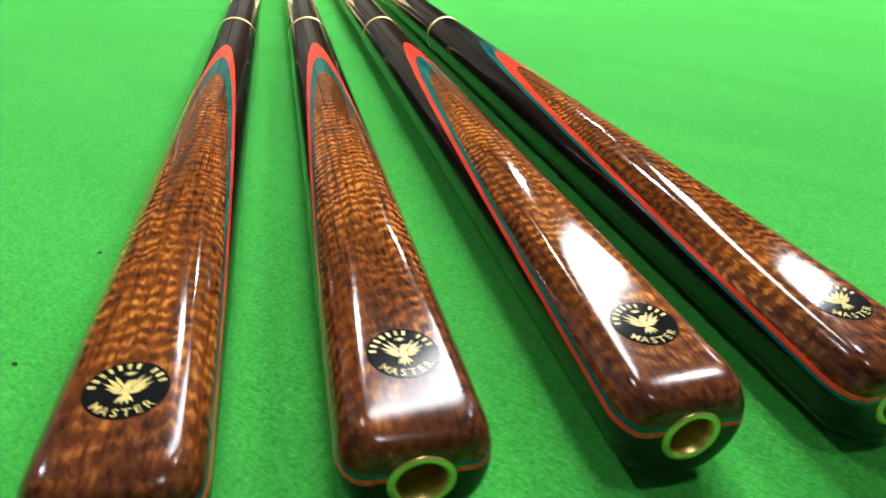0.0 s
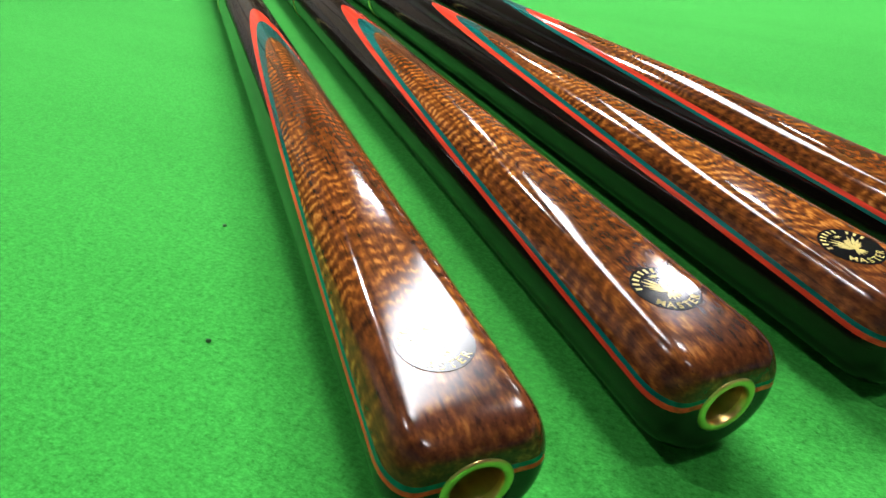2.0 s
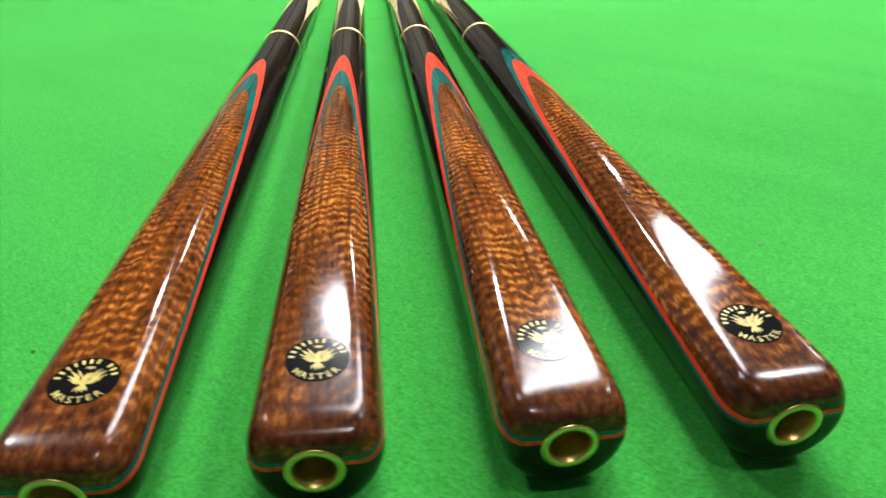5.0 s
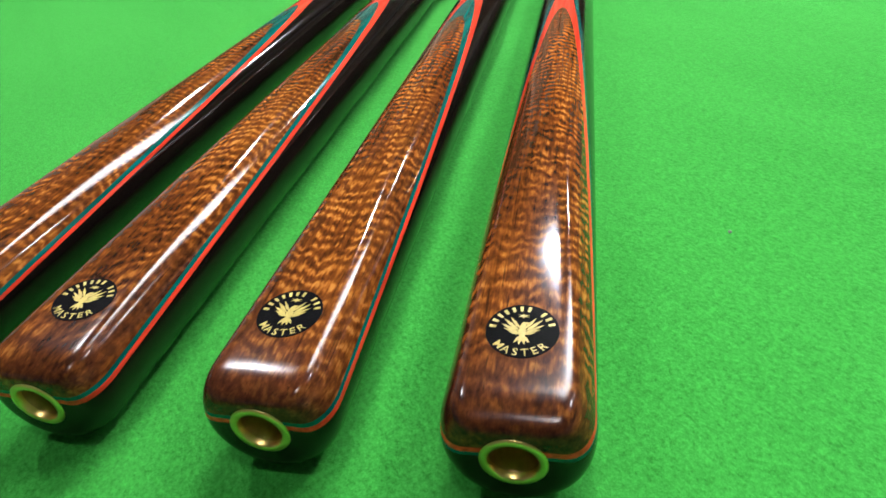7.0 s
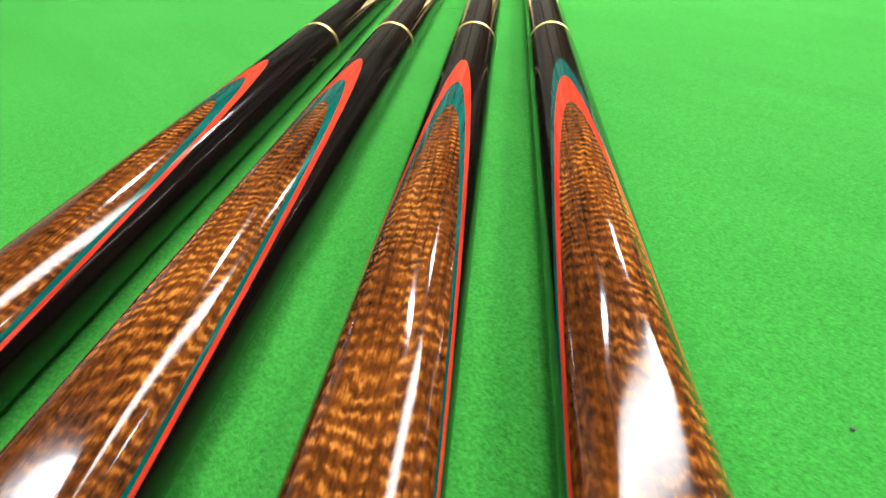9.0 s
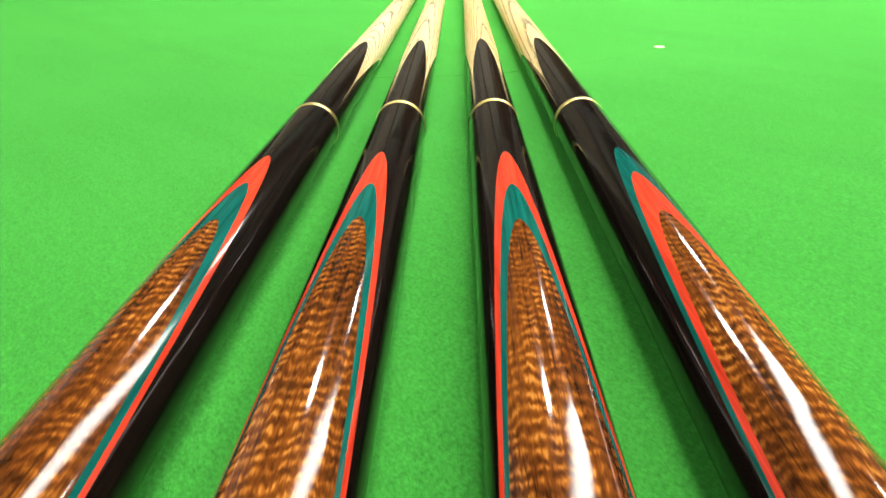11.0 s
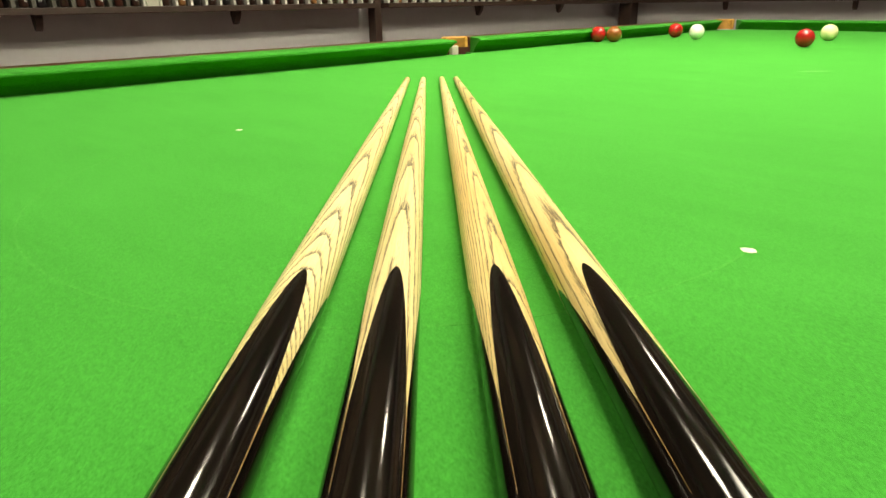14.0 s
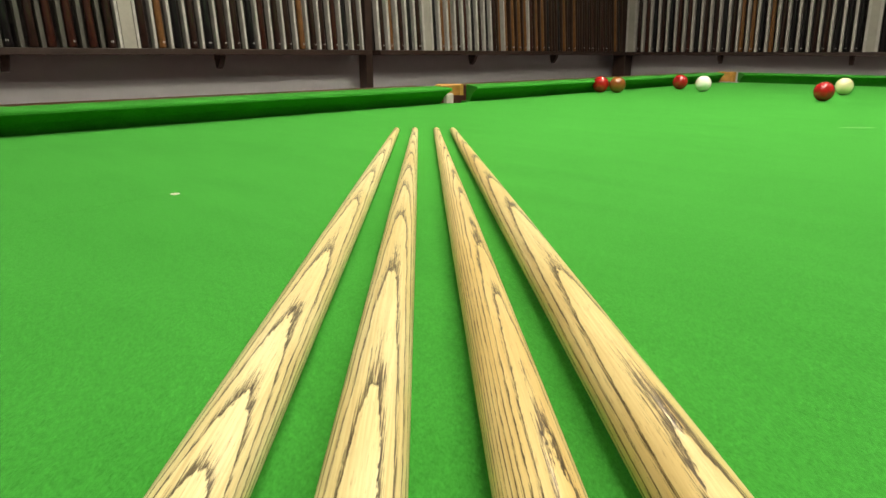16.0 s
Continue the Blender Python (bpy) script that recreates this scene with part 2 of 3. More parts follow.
M_CEIL = grey_noise("ceiling_paint", (0.22, 0.215, 0.21), 0.9, 3, 0.05)
M_CARPET = grey_noise("carpet", (0.10, 0.05, 0.05), 0.95, 12, 0.4, bump=0.002)
M_RAILWOOD = grey_noise("rail_mahogany", (0.14, 0.045, 0.022), 0.3, 14, 0.4, coat=0.6)
M_RACKWOOD = grey_noise("rack_wood", (0.040, 0.021, 0.014), 0.5, 14, 0.35)
M_LEATHER = grey_noise("pocket_leather", (0.52, 0.27, 0.06), 0.5, 60, 0.3)
M_NET = grey_noise("pocket_net", (0.55, 0.5, 0.42), 0.8, 80, 0.2)
M_CHALK = grey_noise("chalk_mark", (0.75, 0.72, 0.62), 0.9, 500, 0.15)
M_SMEAR = grey_noise("chalk_smear", (0.13, 0.40, 0.10), 0.95, 200, 0.3)
M_LINE = cloth_material("chalk_line", (0.028, 0.195, 0.025), (0.084, 0.455, 0.070))
# the two rows of ceiling lights, each strength set to balance brightness and shadows
M_BULBS = [[glow("lamp_bulb", (1.0, 0.94, 0.85), w) for w in row] for row in ((150.0, 230.0, 195.0), (55.0, 145.0, 110.0))]


def strip_glow():
    """A long diffuser, brightest along the tubes in its middle."""
    k = Mat("lamp_diffuser", 0.6, 0, (1.0, 0.96, 0.88))
    tc = k.t.nodes.new("ShaderNodeTexCoord")
    sep = k.t.nodes.new("ShaderNodeSeparateXYZ")
    k.link(tc.outputs["Object"], sep.inputs[0])
    a = k.math("ABSOLUTE", sep.outputs[0])
    k.b.inputs["Emission Color"].default_value = (1.0, 0.96, 0.88, 1)
    k.link(k.math("MULTIPLY", k.ramp(k.math("MULTIPLY", a, 4.4), [(0.1, (1, 1, 1)), (0.6, (0.7, 0.7, 0.7)), (0.95, (0.2, 0.2, 0.2))]), 45.0), k.b.inputs["Emission Strength"])
    return k.m


M_LAMP = strip_glow()
M_SHADE = grey_noise("lamp_shade", (0.05, 0.16, 0.08), 0.4, 20, 0.2)


# ---- mesh helpers ----
def mesh_from(bm, name, mat, smooth=True):
    me = bpy.data.meshes.new(name)
    bm.normal_update()
    bm.to_mesh(me)
    bm.free()
    for m in mat if isinstance(mat, (list, tuple)) else (mat,):
        me.materials.append(m)
    for p in me.polygons:
        p.use_smooth = smooth
    return me


def part(name, bm, mat, parent=None, label="", smooth=True):
    ob = new(name, mesh_from(bm, name, mat, smooth))
    ob.parent = parent
    if label:
        tagged(ob, label)
    return ob


def box(x0, x1, y0, y1, z0, z1, bevel=0.0, bm=None):
    bm = bm or bmesh.new()
    r = bmesh.ops.create_cube(bm, size=1.0)
    bmesh.ops.scale(bm, vec=(x1 - x0, y1 - y0, z1 - z0), verts=r["verts"])
    bmesh.ops.translate(bm, vec=((x0 + x1) / 2, (y0 + y1) / 2, (z0 + z1) / 2), verts=r["verts"])
    if bevel:
        es = list({e for v in r["verts"] for e in v.link_edges})
        bmesh.ops.bevel(bm, geom=es, offset=bevel, segments=2, affect="EDGES", profile=0.5)
    return bm


def lathe(profile, seg=32, bm=None, axis="z", caps=True):
    """Turns (radius, height) pairs round an axis."""
    bm = bm or bmesh.new()
    rings = []
    for r, h in profile:
        ring = []
        for i in range(seg):
            a = 2 * math.pi * i / seg
            p = (r * math.cos(a), r * math.sin(a), h)
            if axis == "y":
                p = (r * math.cos(a), h, r * math.sin(a))
            ring.append(bm.verts.new(p))
        rings.append(ring)
    for a, b in zip(rings, rings[1:]):
        for i in range(seg):
            bm.faces.new((a[i], a[(i + 1) % seg], b[(i + 1) % seg], b[i]))
    if caps:
        for ring in (rings[0], rings[-1]):
            if (ring[0].co - ring[seg // 2].co).length > 1e-5:
                bm.faces.new(ring)
    bmesh.ops.recalc_face_normals(bm, faces=bm.faces)
    return bm


def prism(outline, z0, z1, bm=None):
    """A flat outline of (x, y) pairs raised from z0 to z1."""
    bm = bm or bmesh.new()
    lo = [bm.verts.new((x, y, z0)) for x, y in outline]
    hi = [bm.verts.new((x, y, z1)) for x, y in outline]
    n = len(outline)
    bm.faces.new(hi)
    bm.faces.new(lo[::-1])
    for i in range(n):
        bm.faces.new((lo[i], lo[(i + 1) % n], hi[(i + 1) % n], hi[i]))
    bmesh.ops.recalc_face_normals(bm, faces=bm.faces)
    return bm


def thing(name, m, label, category, group="", kind=""):
    ob = new(name)
    ob.matrix_world = m
    ob.empty_display_size = 0.05
    return tagged(ob, label, category, group, kind)


def laid(ob, m=TABLE):
    ob.matrix_world = m
    return ob


# ---- table bed ----
def bed_outline():
    """The slate's outline with a round bite at each of the six pockets."""
    x1, y0, y1 = HALF + 0.05, NEAR - 0.05, FAR + 0.05
    pts = []

    def bite(cx, cy, r, a0, a1, n=14):
        for i in range(n + 1):
            a = radians(a0 + (a1 - a0) * i / n)
            pts.append((cx + r * math.cos(a), cy + r * math.sin(a)))

    bite(x1 - 0.035, y0 + 0.035, 0.062, 225 + 0, 45 + 0)
    bite(x1 + 0.01, MID, 0.052, 270, 90)
    bite(x1 - 0.035, y1 - 0.035, 0.062, 315, 135)
    bite(-x1 + 0.035, y1 - 0.035, 0.062, 45, -135)
    bite(-x1 - 0.01, MID, 0.052, 90, -90)
    bite(-x1 + 0.035, y0 + 0.035, 0.062, 135, -45)
    return pts


bed = laid(part("table_bed", prism(bed_outline(), -0.05, 0.0), M_CLOTH, smooth=False))
tagged(bed, "flat slate bed covered in bright green baize cloth", "table bed", kind="structure")
# ---- cushions ----
CUSHION = [(0.0, 0.0335), (0.0004, 0.0365), (0.003, 0.0388), (0.012, 0.0402), (0.05, 0.0428), (0.05, 0.0), (0.034, 0.0), (0.022, 0.018), (0.006, 0.0310)]


def run(profile, a, b, taper=(0, 0), bm=None):
    """A profile of (out, z) drawn along y from a to b; out is along -x; tapered ends slant."""
    bm = bm or bmesh.new()
    ends = []
    for y, s in ((a, taper[0]), (b, taper[1])):
        ends.append([bm.verts.new((-o, y + s * o, z)) for o, z in profile])
    n = len(profile)
    for i in range(n):
        bm.faces.new((ends[0][i], ends[0][(i + 1) % n], ends[1][(i + 1) % n], ends[1][i]))
    bm.faces.new(ends[0][::-1])
    bm.faces.new(ends[1])
    bmesh.ops.recalc_face_normals(bm, faces=bm.faces)
    return bm


RAIL = [(0.0505, 0.0), (0.0505, 0.0400), (0.054, 0.0418), (0.135, 0.0405), (0.145, 0.036), (0.15, 0.0), (0.15, -0.16), (0.0505, -0.16)]


def cushion(name, turn, cx, cy, a, b, ta, tb, ra, rb):
    """One length of cushion with its polished wooden rail."""
    m = TABLE @ Matrix.Translation((cx, cy, 0)) @ Matrix.Rotation(turn, 4, "Z")
    ob = thing(name, m, "green cloth-covered rubber cushion on a polished mahogany rail", "cushion", "cushions round the table")
    part("cushion_rubber", run(CUSHION, a, b, (ta, tb)), M_CUSHION_SHADED, ob, "green baize cushion nose", smooth=False)
    part("wood_rail", run(RAIL, ra, rb), M_RAILWOOD, ob, "dark polished mahogany rail", smooth=False)
    return ob


for sx in (-1, 1):
    rot = 0 if sx < 0 else math.pi
    for sy in (-1, 1):
        k = sy if sx < 0 else -sy
        Lc = FAR - MID if sy > 0 else MID - NEAR
        a, b = (0.048, Lc - 0.064) if k > 0 else (-(Lc - 0.064), -0.048)
        ra, rb = (0.06, Lc - 0.03) if k > 0 else (-(Lc - 0.03), -0.06)
        ta, tb = (0.25, 0.9) if k > 0 else (-0.9, -0.25)
        cushion("side_cushion", rot, sx * HALF, MID, a, b, ta, tb, ra, rb)
for cy, rot in ((FAR, -math.pi / 2), (NEAR, math.pi / 2)):
    cushion("end_cushion", rot, 0, cy, -(HALF - 0.064), HALF - 0.064, -0.9, 0.9, -(HALF - 0.03), HALF - 0.03)


# ---- cues ----
LEN = 1.473
SJ = 0.3687
TAPER = [(0.0, 0.01500), (0.12, 0.01435), (0.25, 0.01365), (SJ, 0.01295), (0.60, 0.01200), (0.90, 0.01010), (1.25, 0.00690), (LEN, 0.0048)]
RB, RT = TAPER[0][1], TAPER[-1][1]


def cue_radius(s):
    for (s0, r0), (s1, r1) in zip(TAPER, TAPER[1:]):
        if s <= s1:
            return r0 + (r1 - r0) * (s - s0) / (s1 - s0)
    return RT


FLAT_END, FLAT_H = 0.115, 0.0104
ROUND, DEEP = 0.0095, 0.0058


def cue_section(s, seg, turn=0.0):
    """The outline at s from the butt end: round, with the flat on top near the butt, turned a little, and a rounded end."""
    r = cue_radius(s)
    flat = FLAT_H + (cue_radius(FLAT_END) - FLAT_H) * s / FLAT_END
    inset = 0.0
    if s < ROUND:
        inset = DEEP * (1 - (1 - ((ROUND - s) / ROUND) ** 2.3) ** (1 / 2.3))
    ct, st = math.cos(turn), math.sin(turn)
    out = []
    for i in range(seg):
        a = 2 * math.pi * (i + 0.5) / seg
        x, z = r * math.sin(a), r * math.cos(a)
        if s < FLAT_END + 0.02:
            d = 0.0006
            if z > 0:
                z = -d * math.log(math.exp(-z / d) + math.exp(-flat / d))
            x, z = x * ct + z * st, z * ct - x * st
        k = 1 - inset / r
        out.append((x * k, s, z * k))
    return out


def cue_hull(stations, seg=96, turn=0.0):
    bm = bmesh.new()
    rings = [[bm.verts.new(p) for p in cue_section(s, seg, turn)] for s in stations]
    for a, b in zip(rings, rings[1:]):
        for i in range(seg):
            bm.faces.new((a[i], a[(i + 1) % seg], b[(i + 1) % seg], b[i]))
    return bm, rings


def cut(bm, co, no):
    """Keeps what lies on the far side of a plane, along its normal."""
    bmesh.ops.bisect_plane(bm, geom=bm.verts[:] + bm.edges[:] + bm.faces[:], plane_co=co, plane_no=no, clear_inner=True, dist=1e-7)
    return bm


PANEL0, SWEEP = 0.0012, -0.046
INSERT_R, BORE_R = 0.0064, 0.0047


def spread(a, b, n, power=1.0):
    return [a + (b - a) * (i / n) ** power for i in range(n + 1)]


def butt_hull(turn):
    st = [ROUND * (1 - math.cos(math.pi / 2 * i / 14)) ** 1.3 for i in range(15)] + spread(ROUND, 0.16, 40)[1:] + spread(0.16, SJ - 0.0020, 30)[1:]
    bm, rings = cue_hull(st, turn=turn)
    inner = [bm.verts.new((INSERT_R * math.sin(2 * math.pi * (i + 0.5) / 96), 0.0, INSERT_R * math.cos(2 * math.pi * (i + 0.5) / 96))) for i in range(96)]
    for i in range(96):
        bm.faces.new((inner[i], inner[(i + 1) % 96], rings[0][(i + 1) % 96], rings[0][i]))
    bmesh.ops.recalc_face_normals(bm, faces=bm.faces)
    return bm


def oval(rx, ry, n=40, cx=0.0, cy=0.0):
    return [(cx + rx * math.cos(2 * math.pi * i / n), cy + ry * math.sin(2 * math.pi * i / n)) for i in range(n)]


def arc_block(r0, r1, a0, a1, n=4, squash=1.0):
    """A short curved bar between two radii, as an outline."""
    pts = [(r1 * math.sin(radians(a0 + (a1 - a0) * i / n)), squash * r1 * math.cos(radians(a0 + (a1 - a0) * i / n))) for i in range(n + 1)]
    pts += [(r0 * math.sin(radians(a1 + (a0 - a1) * i / n)), squash * r0 * math.cos(radians(a1 + (a0 - a1) * i / n))) for i in range(n + 1)]
    return pts


BADGE_S, BADGE_RX, BADGE_RY = 0.0225, 0.0073, 0.0073


def letter_mesh(char, size):
    """A raised capital in the built-in font, centred on its middle."""
    cu = bpy.data.curves.new("letter", "FONT")
    cu.body, cu.size, cu.align_x, cu.align_y = char, size, "CENTER", "CENTER"
    cu.extrude, cu.offset, cu.resolution_u = 0.00003, size * 0.004, 3
    ob = new("letter", cu)
    me = bpy.data.meshes.new_from_object(ob.evaluated_get(bpy.context.evaluated_depsgraph_get()))
    bpy.data.objects.remove(ob)
    bpy.data.curves.remove(cu)
    me.materials.clear()
    me.materials.append(M_GOLD)
    return me


LETTERS = {c: letter_mesh(c, 0.0026) for c in "MASTER"}


def feather(root, tip, width, z=0.00016):
    """A pointed leaf shape from root to tip."""
    a, b = Vector(root), Vector(tip)
    n = Vector((-(b - a).y, (b - a).x)).normalized() * width
    m = a.lerp(b, 0.55)
    return prism([tuple(a), tuple(a.lerp(b, 0.25) - n * 0.8), tuple(m - n), tuple(b), tuple(m + n), tuple(a.lerp(b, 0.25) + n * 0.8)], 0.0001, z)


def badge(cue, turn):
    """A round black inlay with gold marks: arcs of bars and letters round a bird with raised wings."""
    slope = (cue_radius(FLAT_END) - FLAT_H) / FLAT_END
    m = Matrix.Rotation(turn, 4, "Y") @ Matrix.Translation((0, BADGE_S, FLAT_H + slope * BADGE_S + 0.00002)) @ Matrix.Rotation(math.atan(slope), 4, "X")
    disc = part("badge", prism(oval(BADGE_RX, BADGE_RY), -0.0004, 0.0001), M_BADGE, cue, "round black badge with gold marks", smooth=False)
    disc.matrix_local = m
    k = BADGE_RX
    me = mesh_from(prism(arc_block(k * 0.73, k * 0.92, -3.1, 3.1), 0.0001, 0.00016), "gold_bar", M_GOLD, False)
    for i in range(11):
        if i != 7:
            bar = new("gold_bar", me)
            bar.parent = disc
            bar.rotation_euler = (0, 0, -radians(-82 + i * 15.4))
    for i, c in enumerate("MASTER"):
        a = radians(-46 + i * 18.4)
        o = new("gold_letter", LETTERS[c])
        o.parent = disc
        o.location = (k * 0.82 * math.sin(a), -k * 0.82 * math.cos(a), 0.00014)
        o.rotation_euler = (0, 0, a)
    q = k / 7.3
    marks = []
    for t in (-1, 1):
        for rx, ry, tx, ty, w in ((0.6, -0.2, 3.9, 3.1, 0.50), (0.6, -0.6, 4.3, 1.7, 0.45), (0.5, -0.9, 3.7, 0.4, 0.40), (0.4, 0.3, 2.6, 3.6, 0.40), (0.4, -1.1, 2.6, -0.6, 0.36)):
            marks.append(("gold_feather", feather((t * rx * q, ry * q), (t * tx * q, ty * q), w * 0.8 * q)))
    for tx, ty in ((-1.4, -3.5), (-0.4, -3.9), (0.7, -3.8), (1.6, -3.3)):
        marks.append(("gold_feather", feather((tx * 0.2 * q, -1.5 * q), (tx * q, ty * q), 0.34 * q)))
    marks.append(("gold_bird_body", prism([(x * q, y * q) for x, y in ((-0.7, 0.2), (-0.5, 1.3), (0.0, 2.2), (0.9, 2.3), (1.5, 1.9), (0.7, 1.6), (0.6, 0.6), (0.9, -0.6), (0.5, -1.8), (-0.4, -1.8), (-0.8, -0.7))], 0.0001, 0.00018)))
    star = [((1.4 if i % 2 else 0.5) * q * math.cos(radians(i * 30)), (4.0 + (0.7 if i % 2 else 0.3) * math.sin(radians(i * 30))) * q) for i in range(12)]
    marks.append(("gold_star", prism(star, 0.0001, 0.00016)))
    for name, bm in marks:
        part(name, bm, M_GOLD, disc, smooth=False)


def cue(x, y, heading, roll, shaft_roll, flat_roll, tips, order, wood, ash, label):
    m = Matrix.Translation((x, y, RB + 0.0004)) @ Matrix.Rotation(-heading, 4, "Z") @ Matrix.Rotation(-math.asin((RB - RT) / LEN), 4, "X") @ Matrix.Rotation(roll, 4, "Y")
    ob = thing("snooker_cue", m, label, "snooker cue", "cues on the table")
    # butt: ebony below the splice plane, two veneers, figured wood on top; tips are where the three layers end
    rise = (cue_radius(tips[0]) - PANEL0) / tips[0] - SWEEP * tips[0]
    planes = [cue_radius(t) - rise * t - SWEEP * t * t for t in tips]
    no = Vector((0, -rise, 1)).normalized()

    def layer(lo, hi):
        """The butt between two heights of the curved splice."""
        bm = butt_hull(turn)
        for v in bm.verts:
            v.co.z -= SWEEP * v.co.y ** 2
        if lo is not None:
            cut(bm, Vector((0, 0, planes[lo])), no)
        if hi is not None:
            cut(bm, Vector((0, 0, planes[hi])), -no)
        for v in bm.verts:
            v.co.z += SWEEP * v.co.y ** 2
        return bm

    turn = flat_roll - roll
    part("ebony_butt", layer(None, 0), M_EBONY, ob, "polished black ebony butt")
    for i, col in enumerate(order):
        part(col + "_veneer", layer(i, i + 1), M_RED if col == "red" else M_GREEN, ob, col + " dyed veneer line")
    part("splice_panel", layer(2, None), wood, ob, "lacquered figured brown wood panel")
    badge(ob, turn)
    twist = Matrix.Rotation(shaft_roll - roll, 4, "Y")
    ins = part("brass_insert", lathe([(BORE_R, 0.002), (BORE_R, -0.0001), (BORE_R + 0.0003, -0.0004), (INSERT_R - 0.0004, -0.0004), (INSERT_R, -0.0001), (INSERT_R, 0.002)], 40, axis="y", caps=False), M_BRASS, ob, "brass extension socket")
    part("socket_bore", lathe([(0.0, 0.016), (BORE_R * 0.8, 0.016), (BORE_R * 0.82, 0.004), (BORE_R, 0.0012)], 40, axis="y", caps=False), M_BORE, ins, "dark threaded brass bore")
    # joint ring
    rj = cue_radius(SJ)
    a, b = SJ - 0.0023, SJ + 0.0023
    part("joint_ring", lathe([(rj - 0.001, a), (rj + 0.00020, a + 0.0002), (rj + 0.00026, SJ), (rj + 0.0001, b - 0.0002), (rj - 0.001, b)], 64, axis="y", caps=False), M_RING, ob, "bright brass joint ring")
    # ebony points round the ash
    e_tip, e_root = 0.5395, 0.431
    h1, h0 = cue_radius(e_tip), cue_radius(e_root) / math.sqrt(2)
    k = (h1 - h0) / (e_tip - e_root)
    base = h1 - k * e_tip

    def hull(a, b, n):
        bm, _ = cue_hull(spread(a, b, n), 64)
        bmesh.ops.recalc_face_normals(bm, faces=bm.faces)
        return bm

    for q in range(4):
        rot = Matrix.Rotation(q * math.pi / 2, 3, "Y")
        bm = hull(SJ + 0.0020, e_tip + 0.002, 40)
        cut(bm, rot @ Vector((0, 0, base)), (rot @ Vector((0, -k, 1))).normalized())
        for s in (-1, 1):
            cut(bm, Vector((0, 0, 0)), (rot @ Vector((s, 0, 1))).normalized())
        part("ebony_point", bm, M_EBONY, ob, "black ebony splice point").matrix_local = twist
        # the pale seam that runs on from each valley of the splice towards the ring
        bm = bmesh.new()
        rows = []
        for y, w in ((0.396, 0.00005), (0.410, 0.00010), (0.424, 0.00016), (0.436, 0.00028)):
            r = cue_radius(y)
            rows.append([bm.verts.new((dx, y, r - 0.0004 + dz)) for dx, dz in ((-w, 0.0), (-w, 0.00044), (w, 0.00044), (w, 0.0))])
        for a, b in zip(rows, rows[1:]):
            for i in range(4):
                bm.faces.new((a[i], b[i], b[(i + 1) % 4], a[(i + 1) % 4]))
        bm.faces.new(rows[0])
        bm.faces.new(rows[-1][::-1])
        bmesh.ops.recalc_face_normals(bm, faces=bm.faces)
        bmesh.ops.rotate(bm, cent=(0, 0, 0), matrix=Matrix.Rotation((q + 0.5) * math.pi / 2, 3, "Y"), verts=bm.verts)
        part("splice_seam", bm, M_SPLICE, ob, "thin orange seam line", smooth=False).matrix_local = twist
    bm = hull(e_root - 0.03, LEN - 0.016, 90)
    for q in range(4):
        rot = Matrix.Rotation(q * math.pi / 2, 3, "Y")
        cut(bm, rot @ Vector((0, 0, base)), -(rot @ Vector((0, -k, 1))).normalized())
    part("ash_shaft", bm, ash_wood(*ash), ob, "pale ash shaft with dark arching grain").matrix_local = twist
    f = cue_radius(LEN - 0.016)
    part("ferrule", lathe([(f, LEN - 0.016), (f + 0.00005, LEN - 0.0155), (RT + 0.0001, LEN - 0.006), (RT - 0.0002, LEN - 0.0058)], 32, axis="y", caps=False), M_BRASS, ob, "brass ferrule")
    part("leather_tip", lathe([(RT, LEN - 0.0058), (RT, LEN - 0.0025), (RT * 0.8, LEN - 0.0009), (RT * 0.4, LEN - 0.0002), (0.0, LEN)], 32, axis="y", caps=False), M_LEATHER_TIP, ob, "domed brown leather tip")
    return ob


# place, heading, roll of butt, shaft and flat, where the three splice layers end, their order, the ash grain
CUES = [(-0.0782, -0.0002, 0.0224, 0.046, 0.221, 0.065, (0.2902, 0.2613, 0.2302), ("red", "green"), (0.08, 0.0065, 0.0205, 0.0020, 0.784, 3, False)),
        (-0.0270, 0.0004, 0.0073, 0.007, 0.119, 0.050, (0.2915, 0.2581, 0.2296), ("red", "green"), (-0.06, 0.0130, 0.0, 0.0022, 0.750, 11, False)),
        (0.0272, 0.0002, -0.0064, 0.025, -0.046, -0.006, (0.2896, 0.2554, 0.2262), ("red", "green"), (0.42, 0.0050, 0.003, 0.0015, 0.816, 23, True)),
        (0.0780, -0.0004, -0.0233, -0.024, -0.097, 0.0, (0.2924, 0.2654, 0.2320), ("green", "red"), (0.09, 0.0190, 0.0, 0.0035, 0.740, 31, True))]
for (*place, order, ash), wood in zip(CUES, M_WOODS):
    cue(*place, order, wood, ash, "ebony and figured wood snooker cue with %s outer veneer" % order[0])


# ---- balls ----
BALL = 0.02625


def ball(x, y, colour, name):
    k = Mat(name + "_resin", 0.12, 0, colour, coat=0.6)
    bm = bmesh.new()
    bmesh.ops.create_uvsphere(bm, u_segments=40, v_segments=24, radius=BALL)
    ob = part("snooker_ball", bm, k.m)
    ob.location = (x, y, BALL)
    return tagged(ob, "glossy %s snooker ball resting on the green cloth" % name, "ball", "balls on the table")


for x, y, col, nm in ((0.583, 2.583, (0.42, 0.012, 0.012), "red"), (0.633, 2.563, (0.28, 0.085, 0.02), "brown"), (0.925, 2.780, (0.42, 0.012, 0.012), "red"),
                      (0.957, 2.657, (0.82, 0.80, 0.70), "white"), (1.086, 2.187, (0.42, 0.012, 0.012), "red"), (1.324, 2.467, (0.80, 0.74, 0.42), "pale yellow")):
    ball(x, y, col, nm)


